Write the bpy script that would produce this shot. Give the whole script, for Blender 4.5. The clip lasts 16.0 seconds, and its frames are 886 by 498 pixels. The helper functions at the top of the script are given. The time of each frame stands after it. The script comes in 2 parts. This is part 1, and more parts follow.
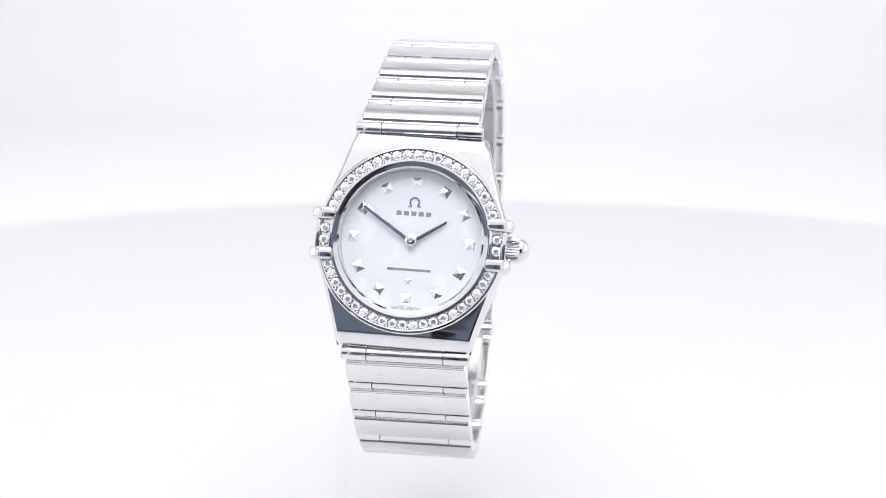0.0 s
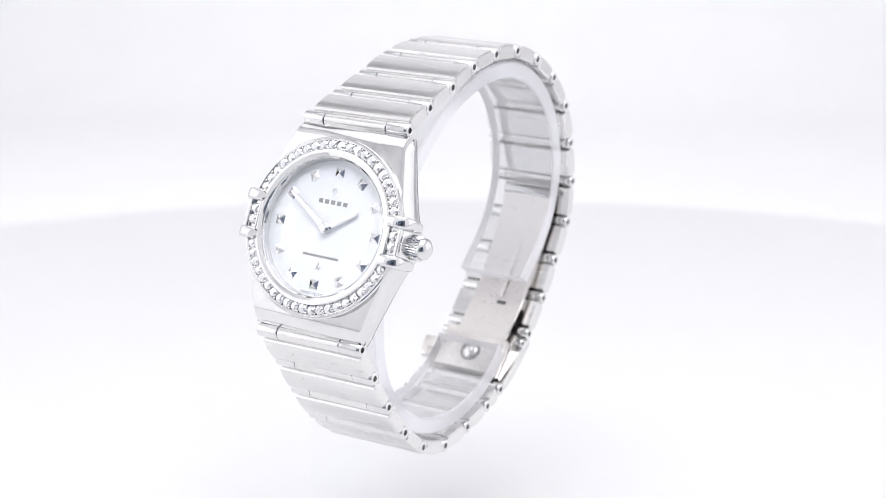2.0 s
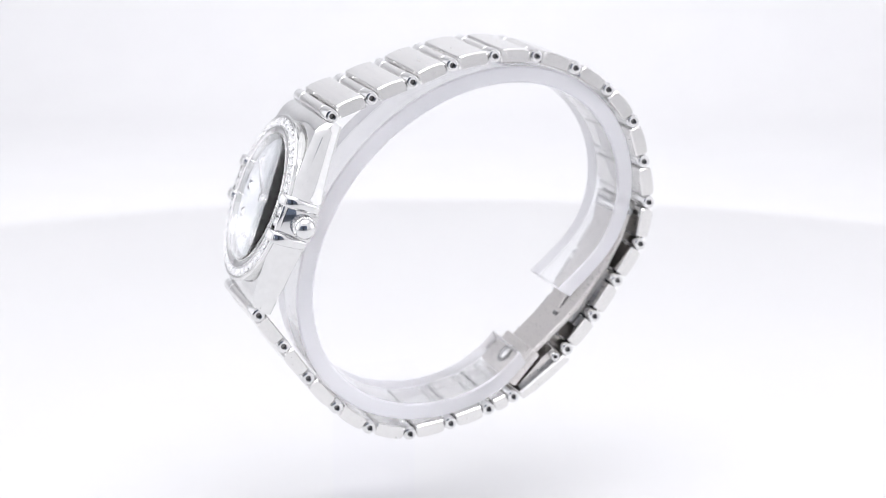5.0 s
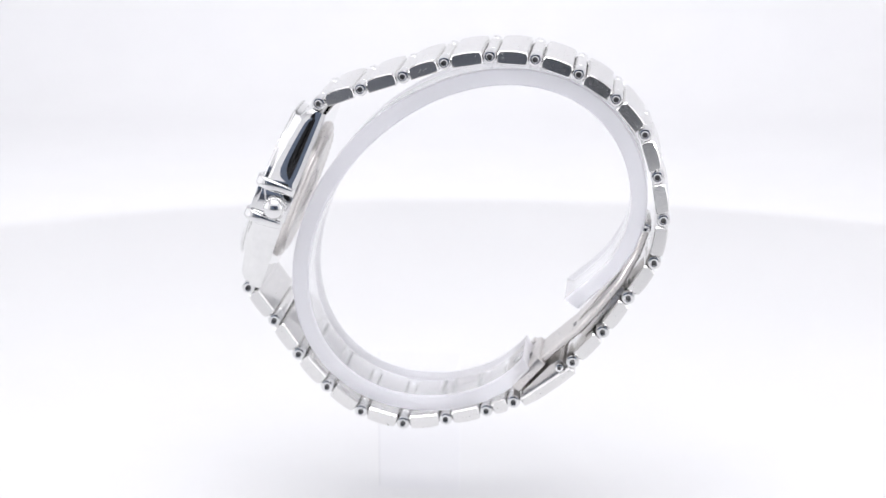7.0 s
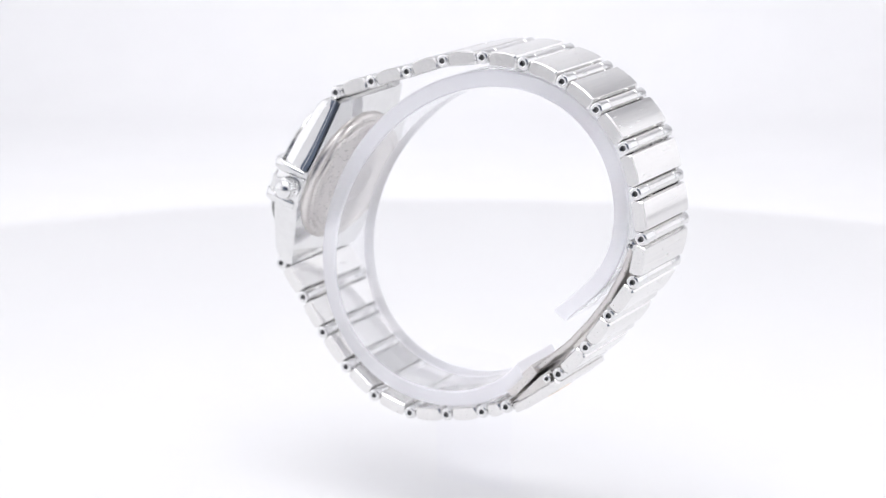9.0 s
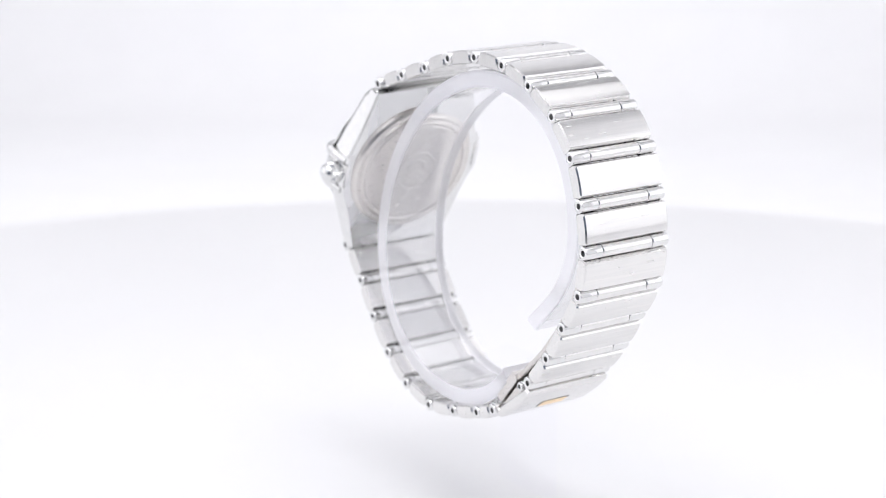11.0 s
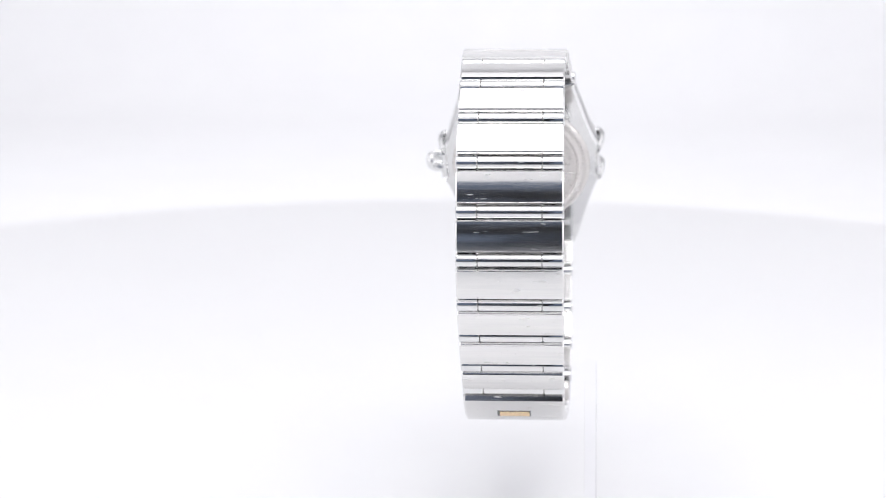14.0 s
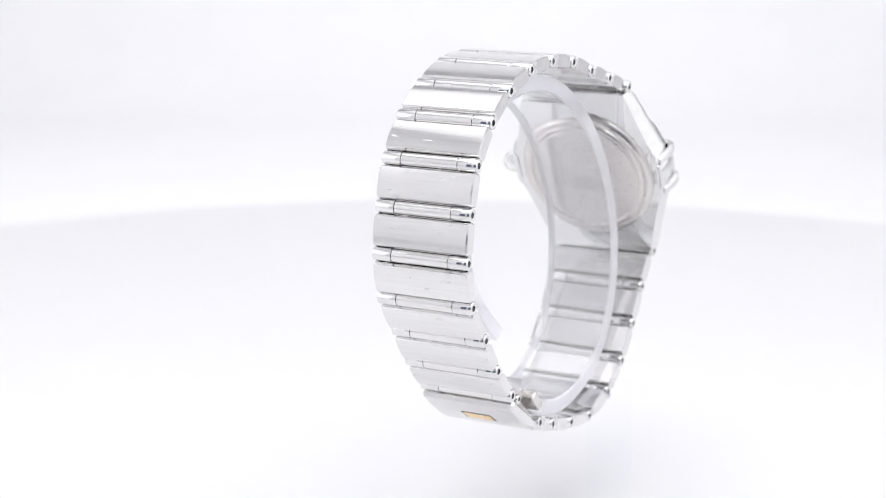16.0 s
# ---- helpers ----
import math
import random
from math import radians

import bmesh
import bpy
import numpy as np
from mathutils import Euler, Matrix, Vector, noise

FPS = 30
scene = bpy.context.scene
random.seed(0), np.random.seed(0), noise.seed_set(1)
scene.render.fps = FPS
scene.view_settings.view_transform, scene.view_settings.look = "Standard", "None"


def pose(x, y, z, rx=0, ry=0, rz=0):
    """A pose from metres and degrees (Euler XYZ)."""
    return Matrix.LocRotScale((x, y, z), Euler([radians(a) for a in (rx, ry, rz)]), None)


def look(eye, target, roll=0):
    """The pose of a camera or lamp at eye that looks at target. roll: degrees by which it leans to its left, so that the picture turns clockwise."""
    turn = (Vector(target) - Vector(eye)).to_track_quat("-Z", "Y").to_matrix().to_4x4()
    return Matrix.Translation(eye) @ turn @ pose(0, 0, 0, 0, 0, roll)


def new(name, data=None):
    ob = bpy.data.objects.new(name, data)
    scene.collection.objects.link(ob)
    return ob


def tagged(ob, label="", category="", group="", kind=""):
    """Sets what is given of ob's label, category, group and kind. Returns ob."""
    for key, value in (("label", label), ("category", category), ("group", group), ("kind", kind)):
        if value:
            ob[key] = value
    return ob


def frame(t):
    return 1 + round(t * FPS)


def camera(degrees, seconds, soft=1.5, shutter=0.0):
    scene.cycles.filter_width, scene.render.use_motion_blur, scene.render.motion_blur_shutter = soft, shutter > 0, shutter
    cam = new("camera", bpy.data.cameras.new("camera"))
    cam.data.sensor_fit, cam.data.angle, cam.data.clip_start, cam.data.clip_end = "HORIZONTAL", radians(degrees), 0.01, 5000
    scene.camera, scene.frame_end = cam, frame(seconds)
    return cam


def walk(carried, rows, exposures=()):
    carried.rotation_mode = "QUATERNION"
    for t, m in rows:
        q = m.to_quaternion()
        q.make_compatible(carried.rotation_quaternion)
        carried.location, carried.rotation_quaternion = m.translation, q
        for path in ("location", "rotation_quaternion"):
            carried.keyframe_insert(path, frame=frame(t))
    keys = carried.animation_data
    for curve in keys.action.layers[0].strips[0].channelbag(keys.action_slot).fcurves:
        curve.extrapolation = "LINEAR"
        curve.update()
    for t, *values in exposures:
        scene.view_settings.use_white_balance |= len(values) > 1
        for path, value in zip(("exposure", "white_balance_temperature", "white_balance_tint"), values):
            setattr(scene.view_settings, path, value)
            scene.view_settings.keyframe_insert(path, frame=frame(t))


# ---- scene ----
# Camera: a still close-up lens, 27 cm from the turntable's axis.
EYE_Z = 0.118
cam = camera(26.32, 16.0, soft=0.3)
YAW, PITCH, DIST = -0.0185, 0.2498, 0.27
eye = Vector((0.0, -DIST, EYE_Z))
ahead = Vector((math.sin(YAW) * math.cos(PITCH), math.cos(YAW) * math.cos(PITCH), -math.sin(PITCH)))
still = look(eye, eye + ahead, 0.19)
walk(cam, [(0.0, still), (16.0, still)])
cam.data.dof.use_dof = True
cam.data.dof.focus_distance = 0.252
cam.data.dof.aperture_fstop = 34.0

# ---- world and lights ----
world = bpy.data.worlds.new("room")
scene.world = world
world.use_nodes = True
bg = world.node_tree.nodes["Background"]
bg.inputs["Color"].default_value = (0.50, 0.60, 0.84, 1)
bg.inputs["Strength"].default_value = 0.32
scene.view_settings.exposure = -0.09


def area(name, place, target, w, h, watts, colour):
    data = bpy.data.lights.new(name, "AREA")
    data.shape, data.size, data.size_y, data.energy, data.color = "RECTANGLE", w, h, watts, colour
    ob = new(name, data)
    ob.matrix_world = look(place, target)
    return ob


area("softbox_top", (0.0, 0.09, 0.66), (0.0, 0.09, 0.0), 0.80, 0.62, 1.36, (0.968, 0.963, 0.985))
# added fill lamp above the opening, brightens the dial and the bracelet
area("front_fill", (0.0, -0.20, 0.50), (0.0, 0.0, 0.06), 0.46, 0.24, 1.4, (0.977, 0.971, 0.985))
area("softbox_side", (-0.44, 0.05, 0.21), (0, 0.05, 0.21), 0.60, 0.40, 0.34, (0.960, 0.956, 0.985))
area("softbox_side", (0.44, 0.05, 0.21), (0, 0.05, 0.21), 0.60, 0.40, 0.34, (0.960, 0.956, 0.985))
area("led_spot", (-0.43, -0.06, 0.16), (0, 0, 0.06), 0.016, 0.016, 0.11, (1.0, 0.99, 0.98))
area("led_spot", (0.43, -0.06, 0.16), (0, 0, 0.06), 0.016, 0.016, 0.11, (1.0, 0.99, 0.98))


# ---- materials ----
def material(name, colour, rough=0.5, metal=0.0, **more):
    m = bpy.data.materials.new(name)
    m.use_nodes = True
    b = m.node_tree.nodes["Principled BSDF"]
    b.inputs["Base Color"].default_value = (*colour, 1)
    b.inputs["Roughness"].default_value = rough
    b.inputs["Metallic"].default_value = metal
    for key, value in more.items():
        b.inputs[key.replace("_", " ")].default_value = value
    return m


def textured(m, scale, stretch, low, high, rough_low, rough_high, bump=0.0, detail=6.0, coord="Object"):
    """Grain in colour and gloss, with a fine relief."""
    t = m.node_tree
    b = t.nodes["Principled BSDF"]
    co = t.nodes.new("ShaderNodeTexCoord")
    mp = t.nodes.new("ShaderNodeMapping")
    mp.inputs["Scale"].default_value = stretch
    n = t.nodes.new("ShaderNodeTexNoise")
    n.inputs["Scale"].default_value, n.inputs["Detail"].default_value = scale, detail
    t.links.new(co.outputs[coord], mp.inputs["Vector"])
    t.links.new(mp.outputs["Vector"], n.inputs["Vector"])
    ramp = t.nodes.new("ShaderNodeValToRGB")
    ramp.color_ramp.elements[0].position, ramp.color_ramp.elements[1].position = 0.3, 0.7
    ramp.color_ramp.elements[0].color, ramp.color_ramp.elements[1].color = (*low, 1), (*high, 1)
    t.links.new(n.outputs["Fac"], ramp.inputs["Fac"])
    t.links.new(ramp.outputs["Color"], b.inputs["Base Color"])
    mr = t.nodes.new("ShaderNodeMapRange")
    mr.inputs["From Min"].default_value, mr.inputs["From Max"].default_value = 0.3, 0.7
    mr.inputs["To Min"].default_value, mr.inputs["To Max"].default_value = rough_low, rough_high
    t.links.new(n.outputs["Fac"], mr.inputs["Value"])
    t.links.new(mr.outputs["Result"], b.inputs["Roughness"])
    if bump:
        bp = t.nodes.new("ShaderNodeBump")
        bp.inputs["Strength"].default_value, bp.inputs["Distance"].default_value = bump, 0.0002
        t.links.new(n.outputs["Fac"], bp.inputs["Height"])
        t.links.new(bp.outputs["Normal"], b.inputs["Normal"])
    return m


POLISHED = textured(material("polished_steel", (0.75, 0.75, 0.75), 0.07, 1.0), 900, (1, 1, 1), (0.73, 0.73, 0.725), (0.78, 0.78, 0.775), 0.03, 0.07)
BRUSHED = textured(material("brushed_steel", (0.72, 0.71, 0.70), 0.22, 1.0), 2500, (0.04, 1, 1), (0.75, 0.745, 0.735), (0.81, 0.80, 0.785), 0.11, 0.19, 0.03)
SATIN = textured(material("satin_steel", (0.66, 0.65, 0.63), 0.3, 1.0), 4000, (0.3, 1, 1), (0.67, 0.645, 0.625), (0.71, 0.685, 0.665), 0.26, 0.33)
def scratched(m, scale, stretch, from_value, extra):
    """Sparse fine scratches that dull the gloss."""
    t = m.node_tree
    b = t.nodes["Principled BSDF"]
    co, mp, n = t.nodes.new("ShaderNodeTexCoord"), t.nodes.new("ShaderNodeMapping"), t.nodes.new("ShaderNodeTexNoise")
    mp.inputs["Scale"].default_value, mp.inputs["Rotation"].default_value = stretch, (0.4, 0.2, 0.5)
    n.inputs["Scale"].default_value, n.inputs["Detail"].default_value = scale, 2.0
    t.links.new(co.outputs["Object"], mp.inputs["Vector"])
    t.links.new(mp.outputs["Vector"], n.inputs["Vector"])
    mr = t.nodes.new("ShaderNodeMapRange")
    mr.inputs["From Min"].default_value, mr.inputs["From Max"].default_value = from_value, from_value + 0.03
    mr.inputs["To Min"].default_value, mr.inputs["To Max"].default_value = 0.0, extra
    t.links.new(n.outputs["Fac"], mr.inputs["Value"])
    add = t.nodes.new("ShaderNodeMath")
    old = b.inputs["Roughness"].links[0].from_socket
    t.links.new(old, add.inputs[0])
    t.links.new(mr.outputs["Result"], add.inputs[1])
    t.links.new(add.outputs["Value"], b.inputs["Roughness"])
    return m


scratched(BRUSHED, 900, (0.35, 2.2, 2.2), 0.68, 0.35)
HOLE = material("dark_screw", (0.16, 0.16, 0.16), 0.3, 0.9)
GOLD = textured(material("gold", (0.9, 0.6, 0.28), 0.25, 1.0), 3000, (1, 1, 1), (0.94, 0.68, 0.38), (0.97, 0.76, 0.48), 0.2, 0.35)
STONE = material("diamond", (0.97, 0.97, 0.98), 0.05, 0.62, IOR=2.4, Transmission_Weight=0.3)
INK = material("dark_print", (0.10, 0.10, 0.11), 0.5)
GREY_INK = material("grey_print", (0.30, 0.30, 0.31), 0.5)
INDEX = material("polished_marker", (0.86, 0.86, 0.87), 0.1, 1.0)
GLASS = material("sapphire_glass", (1, 1, 1), 0.0, 0.0, IOR=1.2, Transmission_Weight=1.0)
# transmission below 1: diffuse white stands in for the veil of reflections
ACRYLIC = material("clear_acrylic", (0.985, 0.988, 1.0), 0.03, 0.0, IOR=1.12, Transmission_Weight=0.86)
ACRYLIC_POST = material("thin_clear_acrylic", (0.988, 0.988, 1.0), 0.05, 0.0, IOR=1.006, Transmission_Weight=1.0)
# frosted edges, with white mixed in for the glow of light carried inside
ACRYLIC_EDGE = material("acrylic_cut_edge", (0.975, 0.97, 1.0), 0.45, 0.0, IOR=1.06, Transmission_Weight=0.5)
PEARL = textured(material("mother_of_pearl", (0.9, 0.91, 0.95), 0.25, 0.0, Coat_Weight=0.3), 160, (1, 0.6, 1), (0.83, 0.86, 0.915), (0.90, 0.918, 0.953), 0.2, 0.3, detail=3.0)
PAPER = textured(material("white_paper", (0.9, 0.9, 0.92), 0.7), 60, (1, 1, 1), (0.895, 0.895, 0.91), (0.912, 0.912, 0.925), 0.6, 0.75, 0.02)
PLATTER = textured(material("white_platter", (0.9, 0.9, 0.92), 0.5), 90, (1, 1, 1), (0.845, 0.845, 0.855), (0.86, 0.86, 0.87), 0.45, 0.6)
BLACK = material("black_plastic", (0.02, 0.02, 0.022), 0.5)
DESK = textured(material("grey_desk", (0.2, 0.2, 0.21), 0.6), 30, (1, 8, 1), (0.26, 0.265, 0.28), (0.33, 0.335, 0.35), 0.5, 0.7)

MM = 0.001


# ---- mesh helpers (millimetres in, metres out) ----
def part(name, bm, mat, parent, label="", smooth=None):
    me = bpy.data.meshes.new(name)
    bmesh.ops.recalc_face_normals(bm, faces=bm.faces)
    bm.to_mesh(me)
    bm.free()
    me.materials.append(mat)
    ob = new(name, me)
    ob.parent = parent
    if label:
        ob["label"] = label
    if smooth is not None:
        me.polygons.foreach_set("use_smooth", [True] * len(me.polygons))
        me.set_sharp_from_angle(angle=radians(smooth))
    return ob


def again(name, ob, parent, m):
    """Another object on the same mesh, at the pose m in its parent."""
    o = new(name, ob.data)
    o.parent = parent
    o.matrix_basis = m
    return o


def frame3(o, ax, ay, az):
    m = Matrix.Identity(4)
    for i, c in enumerate((ax, ay, az, o)):
        for j in range(3):
            m[j][i] = c[j]
    return m


def place(bm, m, verts=None):
    """Put mesh made in millimetres at m (millimetres), in metres."""
    bmesh.ops.transform(bm, matrix=Matrix.Scale(MM, 4) @ m, verts=verts or bm.verts)


def loft(rings, cap=True, closed=True):
    bm = bmesh.new()
    vs = [[bm.verts.new(p) for p in r] for r in rings]
    n = len(rings[0])
    for a, b in zip(vs, vs[1:]):
        for i in range(n if closed else n - 1):
            j = (i + 1) % n
            bm.faces.new((a[i], a[j], b[j], b[i]))
    if cap:
        bm.faces.new(vs[0][::-1])
        bm.faces.new(vs[-1])
    return bm


def prism(profile, x0, x1, cham=0.2, run=None):
    """A profile in (y, z) drawn out along x, with its ends drawn in a little."""
    cy = sum(p[0] for p in profile) / len(profile)
    cz = sum(p[1] for p in profile) / len(profile)

    def ring(x, d):
        out = []
        for y, z in profile:
            ky = max(0.0, abs(y - cy) - d) * (1 if y >= cy else -1)
            kz = max(0.0, abs(z - cz) - d) * (1 if z >= cz else -1)
            out.append((x, cy + ky, cz + kz))
        return out

    run = run or cham
    return loft([ring(x0, cham), ring(x0 + run, 0), ring(x1 - run, 0), ring(x1, cham)])


def lathe(profile, seg=48, full=False):
    """A closed or open profile in (radius, height) turned about z."""
    bm = bmesh.new()
    rows = []
    for r, h in profile:
        if r < 1e-6:
            rows.append([bm.verts.new((0, 0, h))])
        else:
            rows.append([bm.verts.new((r * math.cos(2 * math.pi * i / seg), r * math.sin(2 * math.pi * i / seg), h)) for i in range(seg)])
    pairs = list(zip(rows, rows[1:])) + ([(rows[-1], rows[0])] if full else [])
    for a, b in pairs:
        for i in range(seg):
            j = (i + 1) % seg
            if len(a) == 1 and len(b) == 1:
                continue
            if len(a) == 1:
                bm.faces.new((a[0], b[i], b[j]))
            elif len(b) == 1:
                bm.faces.new((a[i], a[j], b[0]))
            else:
                bm.faces.new((a[i], a[j], b[j], b[i]))
    return bm


def block(sx, sy, sz, bev=0.1, segs=2):
    bm = bmesh.new()
    bmesh.ops.create_cube(bm, size=1)
    bmesh.ops.scale(bm, vec=(sx, sy, sz), verts=bm.verts)
    if bev:
        bmesh.ops.bevel(bm, geom=bm.edges[:], offset=bev, segments=segs, affect="EDGES", profile=0.5)
    return bm


def merge(*bms):
    """Joins meshes of one part."""
    out = bmesh.new()
    for b in bms:
        me = bpy.data.meshes.new("tmp")
        b.to_mesh(me)
        b.free()
        out.from_mesh(me)
        bpy.data.meshes.remove(me)
    return out


# ---- the setting ----
def setting():
    # white paper: lies flat, bends up behind the turntable
    line = [(-0.256, 0.0)]
    line += [(0.36 + 0.12 * math.sin(a), 0.12 - 0.12 * math.cos(a)) for a in np.linspace(0, math.pi / 2, 16)]
    line += [(0.48, 0.80)]
    rings = []
    for y, z in line:
        rings.append([(-448, y * 1000, z * 1000), (448, y * 1000, z * 1000)])
    bm = loft(rings, cap=False, closed=False)
    place(bm, Matrix.Identity(4))
    ob = part("backdrop", bm, PAPER, None, "seamless white paper sweep behind the turntable", 60)
    mod = ob.modifiers.new("thick", "SOLIDIFY")
    mod.thickness, mod.offset = 0.0008, 0.0
    tagged(ob, "seamless white paper sweep behind the turntable", "backdrop", kind="structure")
    for side in (-1, 1):
        bm = block(4, 760, 800, 0)
        place(bm, Matrix.Translation((side * 452, 122, 400)))
        tagged(part("wall_east" if side > 0 else "wall_west", bm, PAPER, None), "plain white side panel of the light tent", "wall", kind="structure")
    bm = block(908, 760, 4, 0)
    place(bm, Matrix.Translation((0, 122, 804)))
    tagged(part("ceiling", bm, PAPER, None), "plain white top of the light tent", "ceiling", kind="structure")
    # front panel with the opening for the lens
    hi, left, right = 190.0, -220.0, 130.0
    pieces = [block(450 + left, 3, 800, 0), block(450 - right, 3, 800, 0), block(right - left, 3, 800 - hi, 0), block(12, 3, hi - 2, 0)]
    for b, v in zip(pieces, (((left - 450) / 2, -260, 401), ((450 + right) / 2, -260, 401), ((left + right) / 2, -260, (800 + hi) / 2 + 1), (-158, -260, hi / 2))):
        bmesh.ops.translate(b, vec=v, verts=b.verts)
    bm = merge(*pieces)
    place(bm, Matrix.Identity(4))
    tagged(part("wall_front", bm, PAPER, None), "white front panel of the light tent with an opening", "wall", kind="structure")
    bm = block(4000, 4000, 20, 0)
    place(bm, Matrix.Translation((0, 0, -13)))
    tagged(part("ground", bm, DESK, None), "plain grey desk top under the paper", "desk", kind="structure")


setting()


def turntable():
    ob = tagged(new("turntable"), "round matt white display turntable platter", "turntable")
    bm = lathe([(0, 0), (228, 0.0), (229, 3.6), (228.6, 3.8), (0, 3.8)], 128)
    place(bm, Matrix.Translation((0, 0, 0.5)))
    part("platter", bm, PLATTER, ob, smooth=30)
    bm = lathe([(229.1, 0.0), (232, 0.0), (233, 0.8), (233, 2.6), (232.2, 3.5), (230.6, 3.8), (229.4, 3.7), (229.1, 3.5)], 128, True)
    place(bm, Matrix.Translation((0, 0, 0.5)))
    part("rim", bm, PLATTER, ob, "rounded white rim", 40)
    return ob


platter = turntable()


def photo_camera():
    ob = tagged(new("photo_camera"), "black camera standing at the tent opening", "camera")
    m = look((0, 0, 0), ahead)
    m.translation = eye * 1000
    bm = lathe([(16, -12), (33, -8), (34, -9), (34, -70), (16, -70)], 48, True)
    place(bm, m @ Matrix.Translation((0, 0, 20)) @ pose(0, 0, 0, 180, 0, 0))
    part("lens_barrel", bm, BLACK, ob, smooth=30)
    bm = block(130, 90, 60, 8)
    place(bm, m @ Matrix.Translation((0, 0, 122)))
    part("body", bm, BLACK, ob, smooth=30)
    bm = block(60, 40, 110, 3)
    place(bm, Matrix.Translation((0, -395, 40)))
    part("support", bm, BLACK, ob, smooth=30)


photo_camera()
TOP = 4.3   # platter's top, mm

# ---- the watch ----
LIFT = EYE_Z * 1000
watch = tagged(new("wristwatch"), "polished steel bracelet wristwatch with diamond-set bezel and pearl dial", "watch")
UP = [(-22.82, -47.19), (-16.84, -45.09), (-10.73, -43.15), (-4.77, -41.09), (1.74, -40.1), (8.24, -40.43), (14.45, -42.47), (19.82, -45.94), (24.05, -50.96), (26.02, -57.17), (27.07, -63.5), (25.92, -69.86), (22.31, -75.31), (18.71, -80.64), (14.38, -85.42)]
LOW = [(5.7, -92.0), (1.67, -93.49), (-4.43, -94.98), (-10.87, -95.83), (-17.2, -94.07), (-22.26, -90.29), (-26.51, -85.34), (-30.07, -80.17), (-33.77, -75.06)]
XC = -5.77   # the bracelet's middle plane


def width(y):
    if y < -22.7:
        return 17.0 if y < -33 or y > -23 else 16.14
    return 14.4 + 1.74 * min(1.0, max(0.0, (10 - y) / 32))


def chord(a, b, x):
    o = Vector((x, (a[0] + b[0]) / 2, (a[1] + b[1]) / 2 + LIFT))
    s = Vector((0, b[0] - a[0], b[1] - a[1]))
    size = s.length
    s.normalize()
    ax = Vector((1, 0, 0))
    return frame3(o, ax, s, ax.cross(s)), size


def barrel_bm(x0, x1, r, hole):
    """A round hinge piece along x; hole: at which ends it is bored (-1, 1)."""
    e = 0.28
    left = [(r * 0.42, 0.9), (r * 0.42, 0.06), (r * 0.52, 0.0), (r - e, 0.0), (r - e * 0.3, e * 0.3), (r, e)] if hole == -1 else [(0, 0.0), (r - 0.1, 0.0), (r, 0.1)]
    right = [(r * 0.42, 0.9), (r * 0.42, 0.06), (r * 0.52, 0.0), (r - e, 0.0), (r - e * 0.3, e * 0.3), (r, e)] if hole == 1 else [(0, 0.0), (r - 0.1, 0.0), (r, 0.1)]
    prof = [(a, x0 + b) for a, b in left] + [(a, x1 - b) for a, b in reversed(right)]
    if hole == -1:
        prof = [(0, x0 + 0.9)] + prof
    if hole == 1:
        prof = prof + [(0, x1 - 0.9)]
    bm = lathe(prof, 20)
    bmesh.ops.transform(bm, matrix=frame3((0, 0, 0), (0, 1, 0), (0, 0, 1), (1, 0, 0)), verts=bm.verts)
    return bm


def hinge(pin, nxt, parent, r=0.98):
    """Centre and end knuckles and the dark screw on one bracelet pin."""
    w = width(pin[0])
    m, _ = chord(pin, nxt, 0)
    m.translation = Vector((0, pin[0], pin[1] + LIFT))
    x1, x0 = XC + w / 2, XC - w / 2
    k = w * 0.2
    bm = barrel_bm(x0 + k + 0.05, x1 - k - 0.05, r * 0.97, 0)
    place(bm, m)
    part("centre_knuckle", bm, BRUSHED, parent, smooth=35)
    for a, b, h in ((x0, x0 + k, -1), (x1 - k, x1, 1)):
        bm = barrel_bm(a, b, r, h)
        place(bm, m)
        part("end_knuckle", bm, POLISHED, parent, smooth=35)
        xs = x0 + 0.55 if h < 0 else x1 - 0.55
        bm = lathe([(0, -0.05), (r * 0.36, -0.05), (r * 0.36, 0.05), (0, 0.05)], 12)
        bmesh.ops.transform(bm, matrix=m @ frame3((xs, 0, 0), (0, 1, 0), (0, 0, 1), (1, 0, 0)), verts=bm.verts)
        place(bm, Matrix.Identity(4))
        part("screw", bm, HOLE, parent, "dark recessed screw end")


def link(a, b, gap=1.07):
    w = width((a[0] + b[0]) / 2)
    m, size = chord(a, b, 0)
    h = size / 2 - gap
    prof = [(-h + 0.12, -0.92), (h - 0.12, -0.92), (h, -0.74), (h + 0.1, -0.1), (h + 0.02, 0.62), (h - 0.18, 0.96), (h * 0.55, 1.08), (h * 0.2, 1.12),
            (-h * 0.2, 1.12), (-h * 0.55, 1.08), (-h + 0.18, 0.96), (-h - 0.02, 0.62), (-h - 0.1, -0.1), (-h, -0.74)]
    bm = prism(prof, XC - w / 2 + 0.05, XC + w / 2 - 0.05, 0.17, 0.2)
    place(bm, m)
    ob = part("bracelet_link", bm, BRUSHED, watch, smooth=25)
    return ob


def bracelet():
    for i in range(len(UP) - 1):
        hinge(UP[i], UP[i + 1], link(UP[i], UP[i + 1]))
    for i in range(len(LOW) - 1):
        hinge(LOW[i + 1], LOW[min(i + 2, len(LOW) - 1)] if i + 2 < len(LOW) else (-34.0, -70.0), link(LOW[i], LOW[i + 1]))


bracelet()


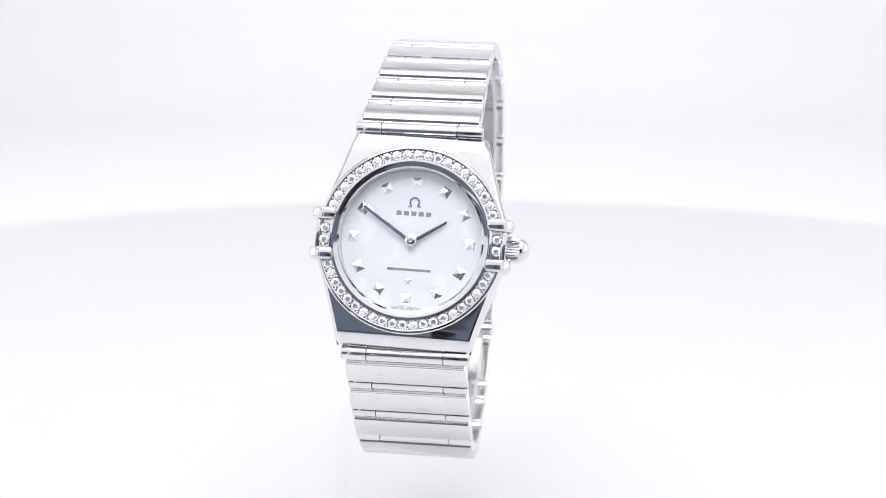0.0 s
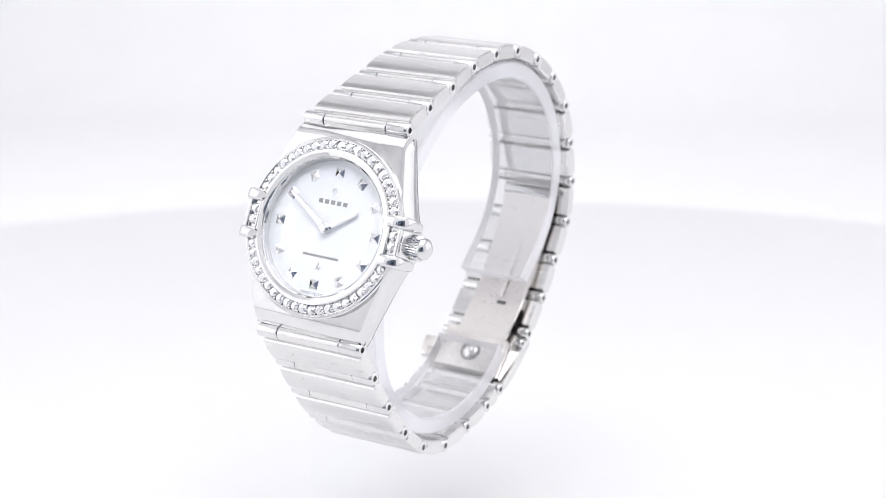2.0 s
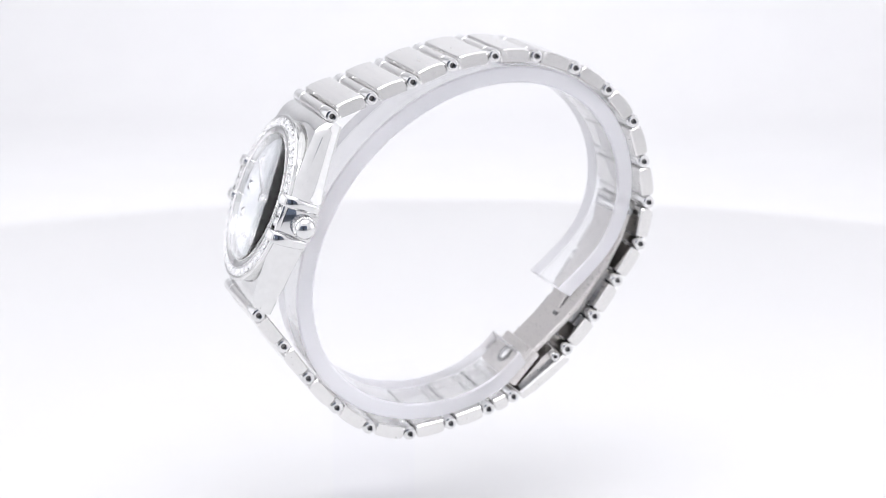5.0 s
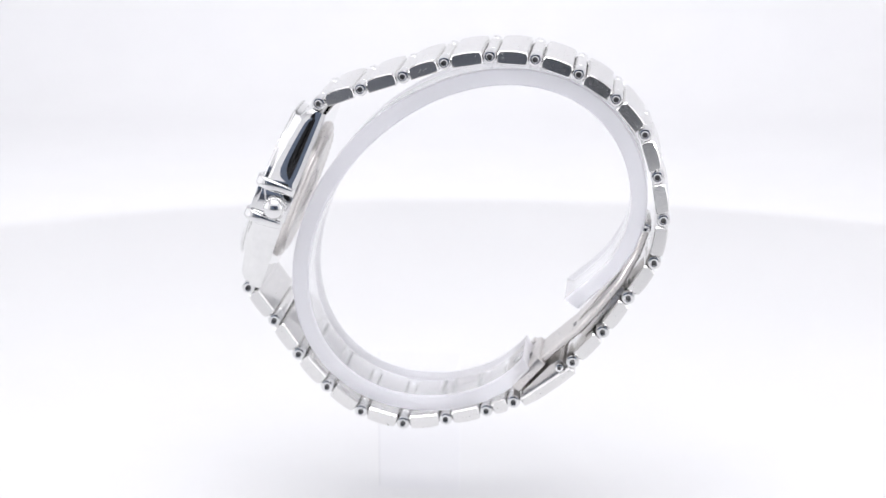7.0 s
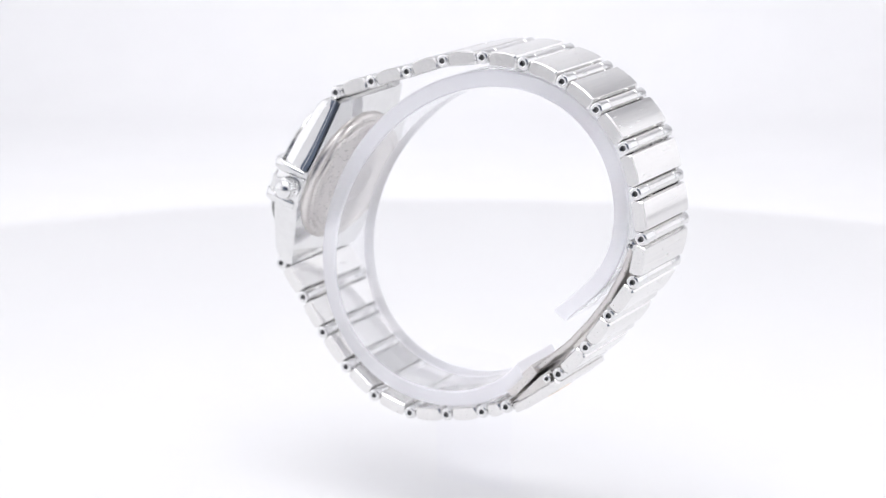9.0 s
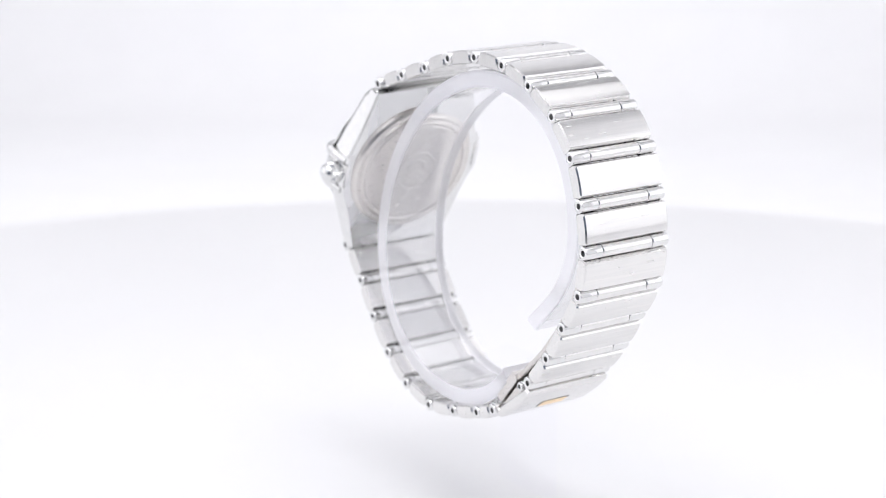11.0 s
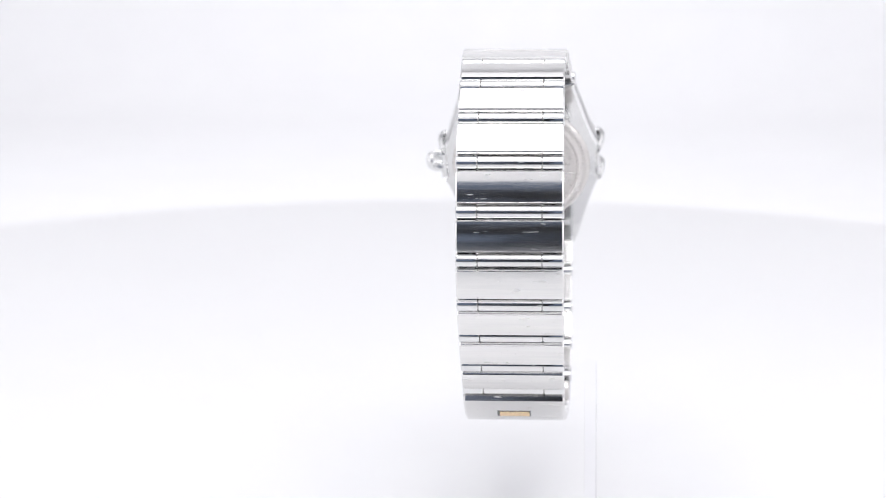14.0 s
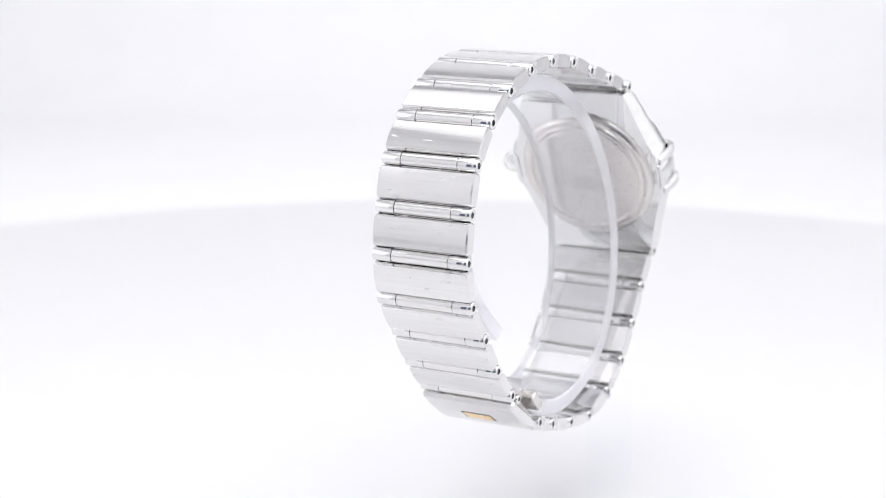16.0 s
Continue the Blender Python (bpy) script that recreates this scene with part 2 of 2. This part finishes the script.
def clasp():
    ob = tagged(new("clasp"), "folding steel clasp with a gold emblem")
    ob.parent = watch
    w = width(10)
    XR = XC + w / 2
    # outer cover
    m, size = chord((14.74, -86.35), (6.19, -92.64), 0)
    h = size / 2
    prof = [(-h + 0.6, -0.6), (h - 1.1, -0.6), (h - 0.9, 0.0), (h - 1.0, 0.75), (h * 0.4, 1.05), (-h * 0.3, 1.05), (-h + 0.5, 0.8), (-h + 0.2, 0.2)]
    bm = prism(prof, XR - w, XR, 0.3)
    place(bm, m)
    part("cover", bm, BRUSHED, ob, "brushed clasp cover", 25)
    # flat dark slab, shifted: draws the recess's shade beside the emblem
    bm = block(4.8, 2.4, 0.1, 0.03, 1)
    place(bm, m @ Matrix.Translation((XR - w / 2 + 0.1, 0.25, 1.04)))
    part("emblem_shade", bm, HOLE, ob, "dark slab for the shade in the emblem's recess")
    bm = block(4.3, 1.95, 0.12, 0.03, 1)
    place(bm, m @ Matrix.Translation((XR - w / 2, 0.3, 1.09)))
    part("emblem", bm, GOLD, ob, "small gold emblem plate", 30)
    # added filler: shuts light out of the wedge between cover and catch
    prof = [(13.69, -86.57), (7.23, -91.47), (7.02, -90.73), (10.76, -86.69), (12.43, -85.41)]
    bm = loft([[(x, y, z + LIFT) for y, z in prof] for x in (XR - w + 1.2, XR - 1.2)])
    place(bm, Matrix.Identity(4))
    part("wedge_filler", bm, SATIN, ob, smooth=25)
    # inner folding plates, slightly bowed
    path = [(24.66, -65.68), (23.53, -69.17), (21.36, -73.31), (18.45, -77.34), (15.13, -81.17), (9.92, -85.85)]
    pa, pb = XR - 10.5, XR - 1.9
    mid = (pa + pb) / 2
    rings = []
    for k, p in enumerate(path):
        a, b = path[max(0, k - 1)], path[min(len(path) - 1, k + 1)]
        m, _ = chord(a, b, 0)
        m.translation = Vector((0, p[0], p[1] + LIFT))
        rings.append([m @ Vector((x, 0, z)) for x, z in ((pa + 0.2, -0.45), (pb - 0.2, -0.45), (pb, -0.25), (pb, 0.25), (pb - 0.2, 0.45), (pa + 0.2, 0.45), (pa, 0.25), (pa, -0.25))])
    bm = loft(rings)
    place(bm, Matrix.Identity(4))
    plate = part("folding_plate", bm, SATIN, ob, smooth=25)
    m, _ = chord(path[2], path[4], 0)
    bm = block(0.7, 11.0, 0.2, 0.08)
    place(bm, m @ Matrix.Translation((mid + 0.6, -1.0, -0.5)))
    part("rib", bm, SATIN, plate, smooth=25)
    bm = block(1.6, 0.9, 0.16, 0.05)
    place(bm, m @ Matrix.Translation((mid + 1.0, 5.6, -0.5)))
    part("slot", bm, HOLE, plate, "small dark slot")
    for q in (-1, 1):
        bm = block(1.1, 9.5, 0.9, 0.2)
        place(bm, m @ Matrix.Translation((mid + q * 3.3, 0.5, 0.9)))
        part("side_rail", bm, SATIN, plate, smooth=25)
    bm = barrel_bm(pa, pb, 0.85, 1)
    place(bm, Matrix.Translation((0, 24.55, -65.25 + LIFT)))
    part("hinge_tube", bm, POLISHED, plate, smooth=35)
    m, _ = chord((10.54, -85.11), (5.24, -91.17), 0)
    bm = block(10.6, 6.2, 1.7, 0.35, 3)
    place(bm, m @ Matrix.Translation((XR - 6.3, 0, -0.15)))
    catch = part("catch_block", bm, SATIN, ob, smooth=25)
    bm = lathe([(0, 0.5), (0.9, 0.45), (1.15, 0.3), (1.2, 0), (0, 0)], 24)
    place(bm, m @ Matrix.Translation((XR - 6.2, 0, -0.95)) @ pose(0, 0, 0, 180, 0, 0))
    part("push_button", bm, POLISHED, catch, "round polished release button", 30)
    bm = lathe([(1.35, 0.12), (1.6, 0.12), (1.6, 0), (1.35, 0)], 24, True)
    place(bm, m @ Matrix.Translation((XR - 6.2, 0, -0.98)) @ pose(0, 0, 0, 180, 0, 0))
    part("button_ring", bm, HOLE, catch)
    bm = block(2.6, 3.4, 1.5, 0.35)
    place(bm, m @ Matrix.Translation((XR - w + 0.7, 0.2, -0.3)))
    part("release_tab", bm, SATIN, catch, smooth=25)
    hinge((12.44, -86.47), (9.1, -89.45), ob, 0.7)
    hinge(UP[-1], (12.44, -86.47), ob)
    hinge(LOW[0], LOW[1], ob)


clasp()

# ---- the case: x to the crown, y to twelve, z out of the dial ----
CA, CB = LOW[-1], UP[0]
CASE, _ = chord(CA, CB, XC + 0.12)
CASE = CASE @ pose(0, 0, -0.3, 0, 0, -1.4) @ Matrix.Scale(1.06, 4)


def case_part(name, bm, mat, parent, label="", smooth=30, m=None):
    place(bm, CASE @ m if m else CASE)
    return part(name, bm, mat, parent, label, smooth)


def half_width(v):
    v = abs(v)
    return 11.5 if v < 3.0 else 11.5 + (8.1 - 11.5) * ((v - 3.0) / 10.4) ** 0.84


def top_height(v):
    v = abs(v)
    fall = 0.145 * max(0.0, v - 5.5)
    if v > 11.6:
        fall += 0.95 * ((v - 11.6) / 1.8) ** 1.9
    return 2.95 - fall


def build_case():
    rings = []
    for v in sorted([*np.linspace(-11.5, 11.5, 47), *(q * e for e in (11.8, 12.1, 12.4, 12.7, 13.0, 13.25, 13.45) for q in (-1, 1))]):
        w, t = half_width(v), top_height(v)
        hollow = abs(v) < 10.2
        xi = min(w - 0.9, math.sqrt(10.4 ** 2 - v * v)) if hollow else w * 0.5
        ti = 1.7 if hollow else t + 0.03
        rings.append([(-w + 0.2, v, -1.3), (w - 0.2, v, -1.3), (w, v, -1.0), (w + 0.2, v, -0.3), (w + 0.3, v, t * 0.35), (w + 0.2, v, t - 0.9), (w, v, t - 0.36), (w - 0.3, v, t - 0.04), (w - 0.8, v, t),
                      (xi, v, t + 0.02), (xi - 0.05, v, ti), (-xi + 0.05, v, ti), (-xi, v, t + 0.02), (-w + 0.8, v, t), (-w + 0.3, v, t - 0.04), (-w, v, t - 0.36), (-w - 0.2, v, t - 0.9), (-w - 0.3, v, t * 0.35), (-w - 0.2, v, -0.3), (-w, v, -1.0)])
    body = case_part("case", loft(rings), POLISHED, watch, "polished tonneau steel case", 28)
    # case back
    bm = lathe([(0, -2.25), (8.1, -2.25), (8.25, -2.15), (8.35, -2.15), (8.5, -2.3), (8.8, -2.35), (9.05, -2.2), (9.15, -2.0), (9.3, -1.95), (9.75, -2.0), (10.05, -1.85), (10.3, -1.5), (10.35, -1.2), (0, -1.2)], 96)
    back = case_part("case_back", bm, SATIN, body, "satin steel back with a round medallion", 30)
    bm = lathe([(3.05, -2.25), (3.15, -2.36), (3.3, -2.36), (3.4, -2.25)], 48)
    case_part("medallion_ring", bm, SATIN, back)
    relief = []
    for k in range(4):
        b = block(3.6 - 0.35 * k, 0.34, 0.12, 0.04, 1)
        bmesh.ops.translate(b, vec=(0, -1.9 + 0.55 * k, -2.3), verts=b.verts)
        relief.append(b)
    rings = []
    for a in np.linspace(0, math.pi, 15):
        rings.append([(r * math.cos(a), 0.3 + r * math.sin(a), z) for r, z in ((1.1, -2.24), (1.2, -2.36), (1.7, -2.36), (1.8, -2.24))])
    relief.append(loft(rings))
    case_part("medallion_relief", merge(*relief), SATIN, back, "raised plain dome relief")
    # bezel
    prof = [(8.62, 2.05), (8.68, 2.3), (8.86, 3.3), (9.1, 3.55), (9.5, 3.66), (9.7, 3.7), (9.98, 3.66), (10.04, 3.32), (11.12, 3.2), (11.18, 3.44), (11.3, 3.48), (11.34, 3.38), (11.40, 3.38), (11.44, 3.44), (11.58, 3.4), (11.7, 3.26), (11.7, 3.14), (11.4, 3.08), (11.4, 1.3), (8.62, 1.3)]
    ring = case_part("bezel", lathe(prof, 120, True), POLISHED, watch, "steel bezel set with small diamonds", 30)
    # stones
    r = 0.68
    bm = bmesh.new()
    n = 8
    table = [bm.verts.new((0.42 * r * math.cos(a), 0.42 * r * math.sin(a), 0.30)) for a in np.arange(n) * 2 * math.pi / n]
    mid = [bm.verts.new((0.76 * r * math.cos(a), 0.76 * r * math.sin(a), 0.20)) for a in (np.arange(n) + 0.5) * 2 * math.pi / n]
    gird = [bm.verts.new((r * math.cos(a), r * math.sin(a), 0.02)) for a in np.arange(n) * 2 * math.pi / n]
    tip = bm.verts.new((0, 0, -0.35))
    bm.faces.new(table)
    for i in range(n):
        j = (i + 1) % n
        bm.faces.new((table[i], mid[i], table[j]))
        bm.faces.new((table[i], gird[i], mid[i]))
        bm.faces.new((mid[i], gird[i], gird[j]))
        bm.faces.new((table[j], mid[i], gird[j]))
        bm.faces.new((gird[i], tip, gird[j]))
    bmesh.ops.scale(bm, vec=(MM, MM, MM), verts=bm.verts)
    first = None
    beads = []
    for base in (90, 270):
        for k in range(21):
            a = base + (k - 10) * 6.95
            m = CASE @ pose(0, 0, 0, 0, 0, a) @ Matrix.Translation((10.58, 0, 3.36)) @ pose(0, 0, 0, random.uniform(-9, 9), random.uniform(-9, 9), random.uniform(0, 45))
            m.translation *= MM
            if first is None:
                first = part("diamond", bm, STONE, ring)
                first.matrix_basis = m
            else:
                again("diamond", first, ring, m)
            for d in (-0.46, 0.46):
                b = bmesh.new()
                bmesh.ops.create_icosphere(b, subdivisions=2, radius=0.15)
                bmesh.ops.transform(b, matrix=pose(0, 0, 0, 0, 0, a + 3.47) @ Matrix.Translation((10.58 + d, 0, 3.42)), verts=b.verts)
                beads.append(b)
    for sx in (-1, 1):
        for v in (-0.72, 0.72):
            m = CASE @ Matrix.Translation((sx * 10.68, v, 3.46)) @ pose(0, 0, 0, 0, 0, random.uniform(0, 45))
            m.translation *= MM
            again("diamond", first, ring, m)
    case_part("prong", merge(*beads), POLISHED, ring, "tiny steel beads that hold the stones")
    # claws and the plate between them
    for sx in (-1, 1):
        for sv in (-1, 1):
            prof = []
            for a in np.linspace(0, 2 * math.pi, 14, endpoint=False):
                c, e = math.cos(a), math.sin(a)
                prof.append((math.copysign(0.78 * abs(c) ** 0.6, c), math.copysign(0.46 * abs(e) ** 0.7, e)))
            rings = []
            path = [(9.55, 3.5, 0.6), (9.7, 3.66, 0.92), (10.6, 3.78, 1.0), (11.4, 3.68, 1.0), (11.9, 3.3, 1.0), (12.12, 2.6, 1.0), (12.1, 1.6, 0.95), (11.95, 0.4, 0.85), (11.6, -0.9, 0.7)]
            for k, (x, z, q) in enumerate(path):
                x0, z0, _ = path[max(0, k - 1)]
                x1, z1, _ = path[min(len(path) - 1, k + 1)]
                d = Vector((x1 - x0, 0, z1 - z0)).normalized()
                u = Vector((d.z, 0, -d.x))
                rings.append([(sx * (x + u.x * b * q), sv * 2.5 + a * q, z + u.z * b * q) for a, b in prof])
            case_part("claw", loft(rings), POLISHED, body, "polished steel claw over the bezel", 40)
        bm = merge(block(0.5, 3.6, 0.7, 0.1), block(0.35, 3.6, 0.7, 0.1))
        vs = bm.verts[:]
        half = len(vs) // 2
        bmesh.ops.translate(bm, vec=(sx * 11.55, 0, 3.3), verts=vs[:half])
        bmesh.ops.translate(bm, vec=(sx * 9.9, 0, 3.4), verts=vs[half:])
        case_part("stone_frame", bm, POLISHED, body)
        case_part("flank", block(0.8, 3.9, 4.6, 0.2), POLISHED, body, m=Matrix.Translation((sx * 11.45, 0, 0.8)))
    # crystal
    bm = lathe([(0, 3.74), (8.76, 3.74), (8.84, 3.7), (8.86, 3.6), (8.82, 3.32), (0, 3.32)], 72)
    ob = case_part("crystal", bm, GLASS, watch, "flat clear sapphire crystal")
    ob.visible_shadow = False
    # crown
    crown = case_part("crown", lathe([(0, 0), (1.1, 0), (1.1, 1.2), (0, 1.2)], 24), POLISHED, watch, "fluted steel winding crown", m=Matrix.Translation((11.45, 0, 0.35)) @ pose(0, 0, 0, 0, 90, 0))
    rings = []
    n = 26
    for h, q in ((0.15, 0.86), (0.3, 1.0), (1.85, 1.0), (2.05, 0.9)):
        ring_pts = []
        for i in range(n * 4):
            a = 2 * math.pi * i / (n * 4)
            tooth = (1.0, 0.97, 0.88, 0.97)[i % 4] if q == 1.0 else 0.9
            ring_pts.append((1.6 * q * tooth * math.cos(a), 1.6 * q * tooth * math.sin(a), h))
        rings.append(ring_pts)
    case_part("grip", loft(rings), POLISHED, crown, m=Matrix.Translation((11.45, 0, 0.35)) @ pose(0, 0, 0, 0, 90, 0), smooth=50)
    case_part("cap", lathe([(1.4, 1.9), (1.42, 2.1), (1.28, 2.5), (0.92, 2.82), (0.45, 2.99), (0, 3.03)], 32), POLISHED, crown, "domed polished cap", m=Matrix.Translation((11.45, 0, 0.35)) @ pose(0, 0, 0, 0, 90, 0))


build_case()


def build_dial():
    z = 2.12
    dial = case_part("dial", lathe([(0, z), (9.15, z), (9.15, z - 0.4), (0, z - 0.4)], 72), PEARL, watch, "white mother-of-pearl dial")
    for k in range(12):
        a = k * 30
        bm = bmesh.new()
        s = 0.62
        q = [bm.verts.new((x * s, y * s, z)) for x, y in ((-1, -1), (1, -1), (1, 1), (-1, 1))]
        p = bm.verts.new((0, 0, z + 0.27))
        bm.faces.new(q[::-1])
        for i in range(4):
            bm.faces.new((q[i], q[(i + 1) % 4], p))
        case_part("hour_marker", bm, INDEX, dial, "applied steel pyramid" if k == 0 else "", None, m=pose(0, 0, 0, 0, 0, -a) @ Matrix.Translation((0, 7.2, 0)))

    def pointer(name, angle, length, zz):
        rings = []
        for y, w in ((-0.2, 0.45), (0.6, 0.42), (length - 0.3, 0.28), (length, 0.24)):
            rings.append([(-w, y, zz), (0, y, zz - 0.06), (w, y, zz), (0, y, zz + 0.06)])
        case_part(name, loft(rings), INDEX, dial, "slim polished steel pointer", 20, m=pose(0, 0, 0, 0, 0, -angle))

    pointer("hour_pointer", 57.5, 4.9, z + 0.45)
    pointer("minute_pointer", -57.5, 7.3, z + 0.62)
    case_part("pointer_hub", lathe([(0, z), (0.72, z), (0.72, z + 0.8), (0.55, z + 0.92), (0.25, z + 0.95), (0.2, z + 0.85), (0, z + 0.85)], 28), INDEX, dial)
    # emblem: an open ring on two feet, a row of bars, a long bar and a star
    rings = []
    for a in np.linspace(-50, 230, 22):
        c, s = math.cos(radians(a)), math.sin(radians(a))
        rings.append([(r * c, r * s * 1.0, h) for r, h in ((0.48, z), (0.66, z), (0.66, z + 0.12), (0.48, z + 0.12))])
    mark = loft(rings)
    feet = [block(0.5, 0.14, 0.12, 0) for _ in range(2)]
    for f, sx in zip(feet, (-1, 1)):
        bmesh.ops.translate(f, vec=(sx * 0.55, -0.52, z + 0.06), verts=f.verts)
    case_part("emblem", merge(mark, *feet), INDEX, dial, "small applied steel emblem", m=Matrix.Translation((0, 4.75, 0)))
    bars = []
    for k in range(5):
        b = block(0.62, 0.55, 0.02, 0)
        bmesh.ops.translate(b, vec=((k - 2) * 0.92, 0, z + 0.012), verts=b.verts)
        bars.append(b)
    case_part("print_bar", merge(*bars), GREY_INK, dial, "short dark printed bars", m=Matrix.Translation((0, 3.35, 0)))
    b = block(5.4, 0.30, 0.02, 0)
    case_part("print_bar", b, GREY_INK, dial, "long dark printed bar", m=Matrix.Translation((0, -3.6, z + 0.012)))
    bm = bmesh.new()
    pts = [bm.verts.new(((0.62 if i % 2 == 0 else 0.25) * math.sin(i * math.pi / 5), (0.62 if i % 2 == 0 else 0.25) * math.cos(i * math.pi / 5), z)) for i in range(10)]
    peak = bm.verts.new((0, 0, z + 0.10))
    for i in range(10):
        bm.faces.new((pts[i], pts[(i + 1) % 10], peak))
    bm.faces.new(pts[::-1])
    case_part("star", bm, INDEX, dial, "applied five-pointed steel star", None, m=Matrix.Translation((0, -4.95, 0)))
    font = bpy.data.curves.new("made", "FONT")
    font.body, font.size, font.align_x, font.align_y, font.space_character = "SWISS MADE", 0.56, "CENTER", "CENTER", 1.15
    tmp = new("made", font)
    bpy.context.view_layer.update()
    me = bpy.data.meshes.new_from_object(tmp.evaluated_get(bpy.context.evaluated_depsgraph_get()))
    bpy.data.objects.remove(tmp)
    bm = bmesh.new()
    bm.from_mesh(me)
    case_part("print_line", bm, INK, dial, "tiny dark printed words", None, m=Matrix.Translation((0, -8.35, z + 0.014)))


build_dial()


# ---- the clear stand ----
def build_stand():
    ob = tagged(new("watch_stand"), "clear acrylic ring stand inside the bracelet", "stand")
    cy, cz, tilt = -1.36, -68.1 + LIFT, radians(-44.9)

    def at(a, d):
        """A point of the bent ring, which is flatter along the clasp; d: how far inside its outer line."""
        off = math.degrees(a) - (0 if a < math.pi else 360)
        q = 1 - 0.19 * math.exp(-((off - 8) / 24) ** 2)
        u, v = (22.9 * q - d) * math.cos(a), (29.2 * q - d) * math.sin(a)
        return (cy + u * math.cos(tilt) - v * math.sin(tilt), cz + u * math.sin(tilt) + v * math.cos(tilt))

    x0, x1 = XC - 4.9, XC + 6.2
    rings = []
    for a in np.linspace(radians(12), radians(345), 110):
        o, i, om, im = at(a, 0.0), at(a, 2.5), at(a, 0.25), at(a, 2.25)
        rings.append([(x0 + 0.25, *o), (x1 - 0.25, *o), (x1, *om), (x1, *im), (x1 - 0.25, *i), (x0 + 0.25, *i), (x0, *im), (x0, *om)])
    bm = loft(rings)
    place(bm, Matrix.Identity(4))
    o = part("ring", bm, ACRYLIC, ob, "clear open acrylic ring with whitish cut edges", 30)
    o.data.materials.append(ACRYLIC_EDGE)
    for f in o.data.polygons:
        if abs(f.normal.x) > 0.3 or len(f.vertices) > 4:
            f.material_index = 1
    o.visible_shadow = False
    # an arm reaches from the ring past the bracelet's edge to an upright plate on the platter
    z0 = LIFT - 92.5
    zt = z0 + 1.4
    prof = [(-8.2, z0 - 1), (-8.2, z0 + 1), (-15.9, z0 + 1), (-15.9, zt), (-17.7, zt), (-17.7, TOP), (-15.9, TOP), (-15.9, z0 - 1)]
    bm = loft([[(x, y, z) for x, z in prof] for y in (-17.0, -4.0)])
    place(bm, Matrix.Identity(4))
    o = part("arm", bm, ACRYLIC_POST, ob, "bent clear acrylic arm", 40)
    o.visible_shadow = False
    return ob


stand = build_stand()


def turn(t):
    s = (t - 7) / 7
    return math.degrees(-1.65271 - 1.55813 * s + 0.0227 * s ** 2 - 0.0038 * s ** 3 - 0.01749 * s ** 4 + 0.01581 * s ** 5)


def motions():
    lean = pose(-0.00092, 0, 0, 0, 1.0, 0)   # the bracelet sits a little askew on its stand
    for ob in (watch, stand, platter):
        own = pose(0, 0, 0) if ob is platter else lean
        walk(ob, [(k * 0.5, pose(0, 0, 0, 0, 0, turn(k * 0.5)) @ own) for k in range(33)])


motions()
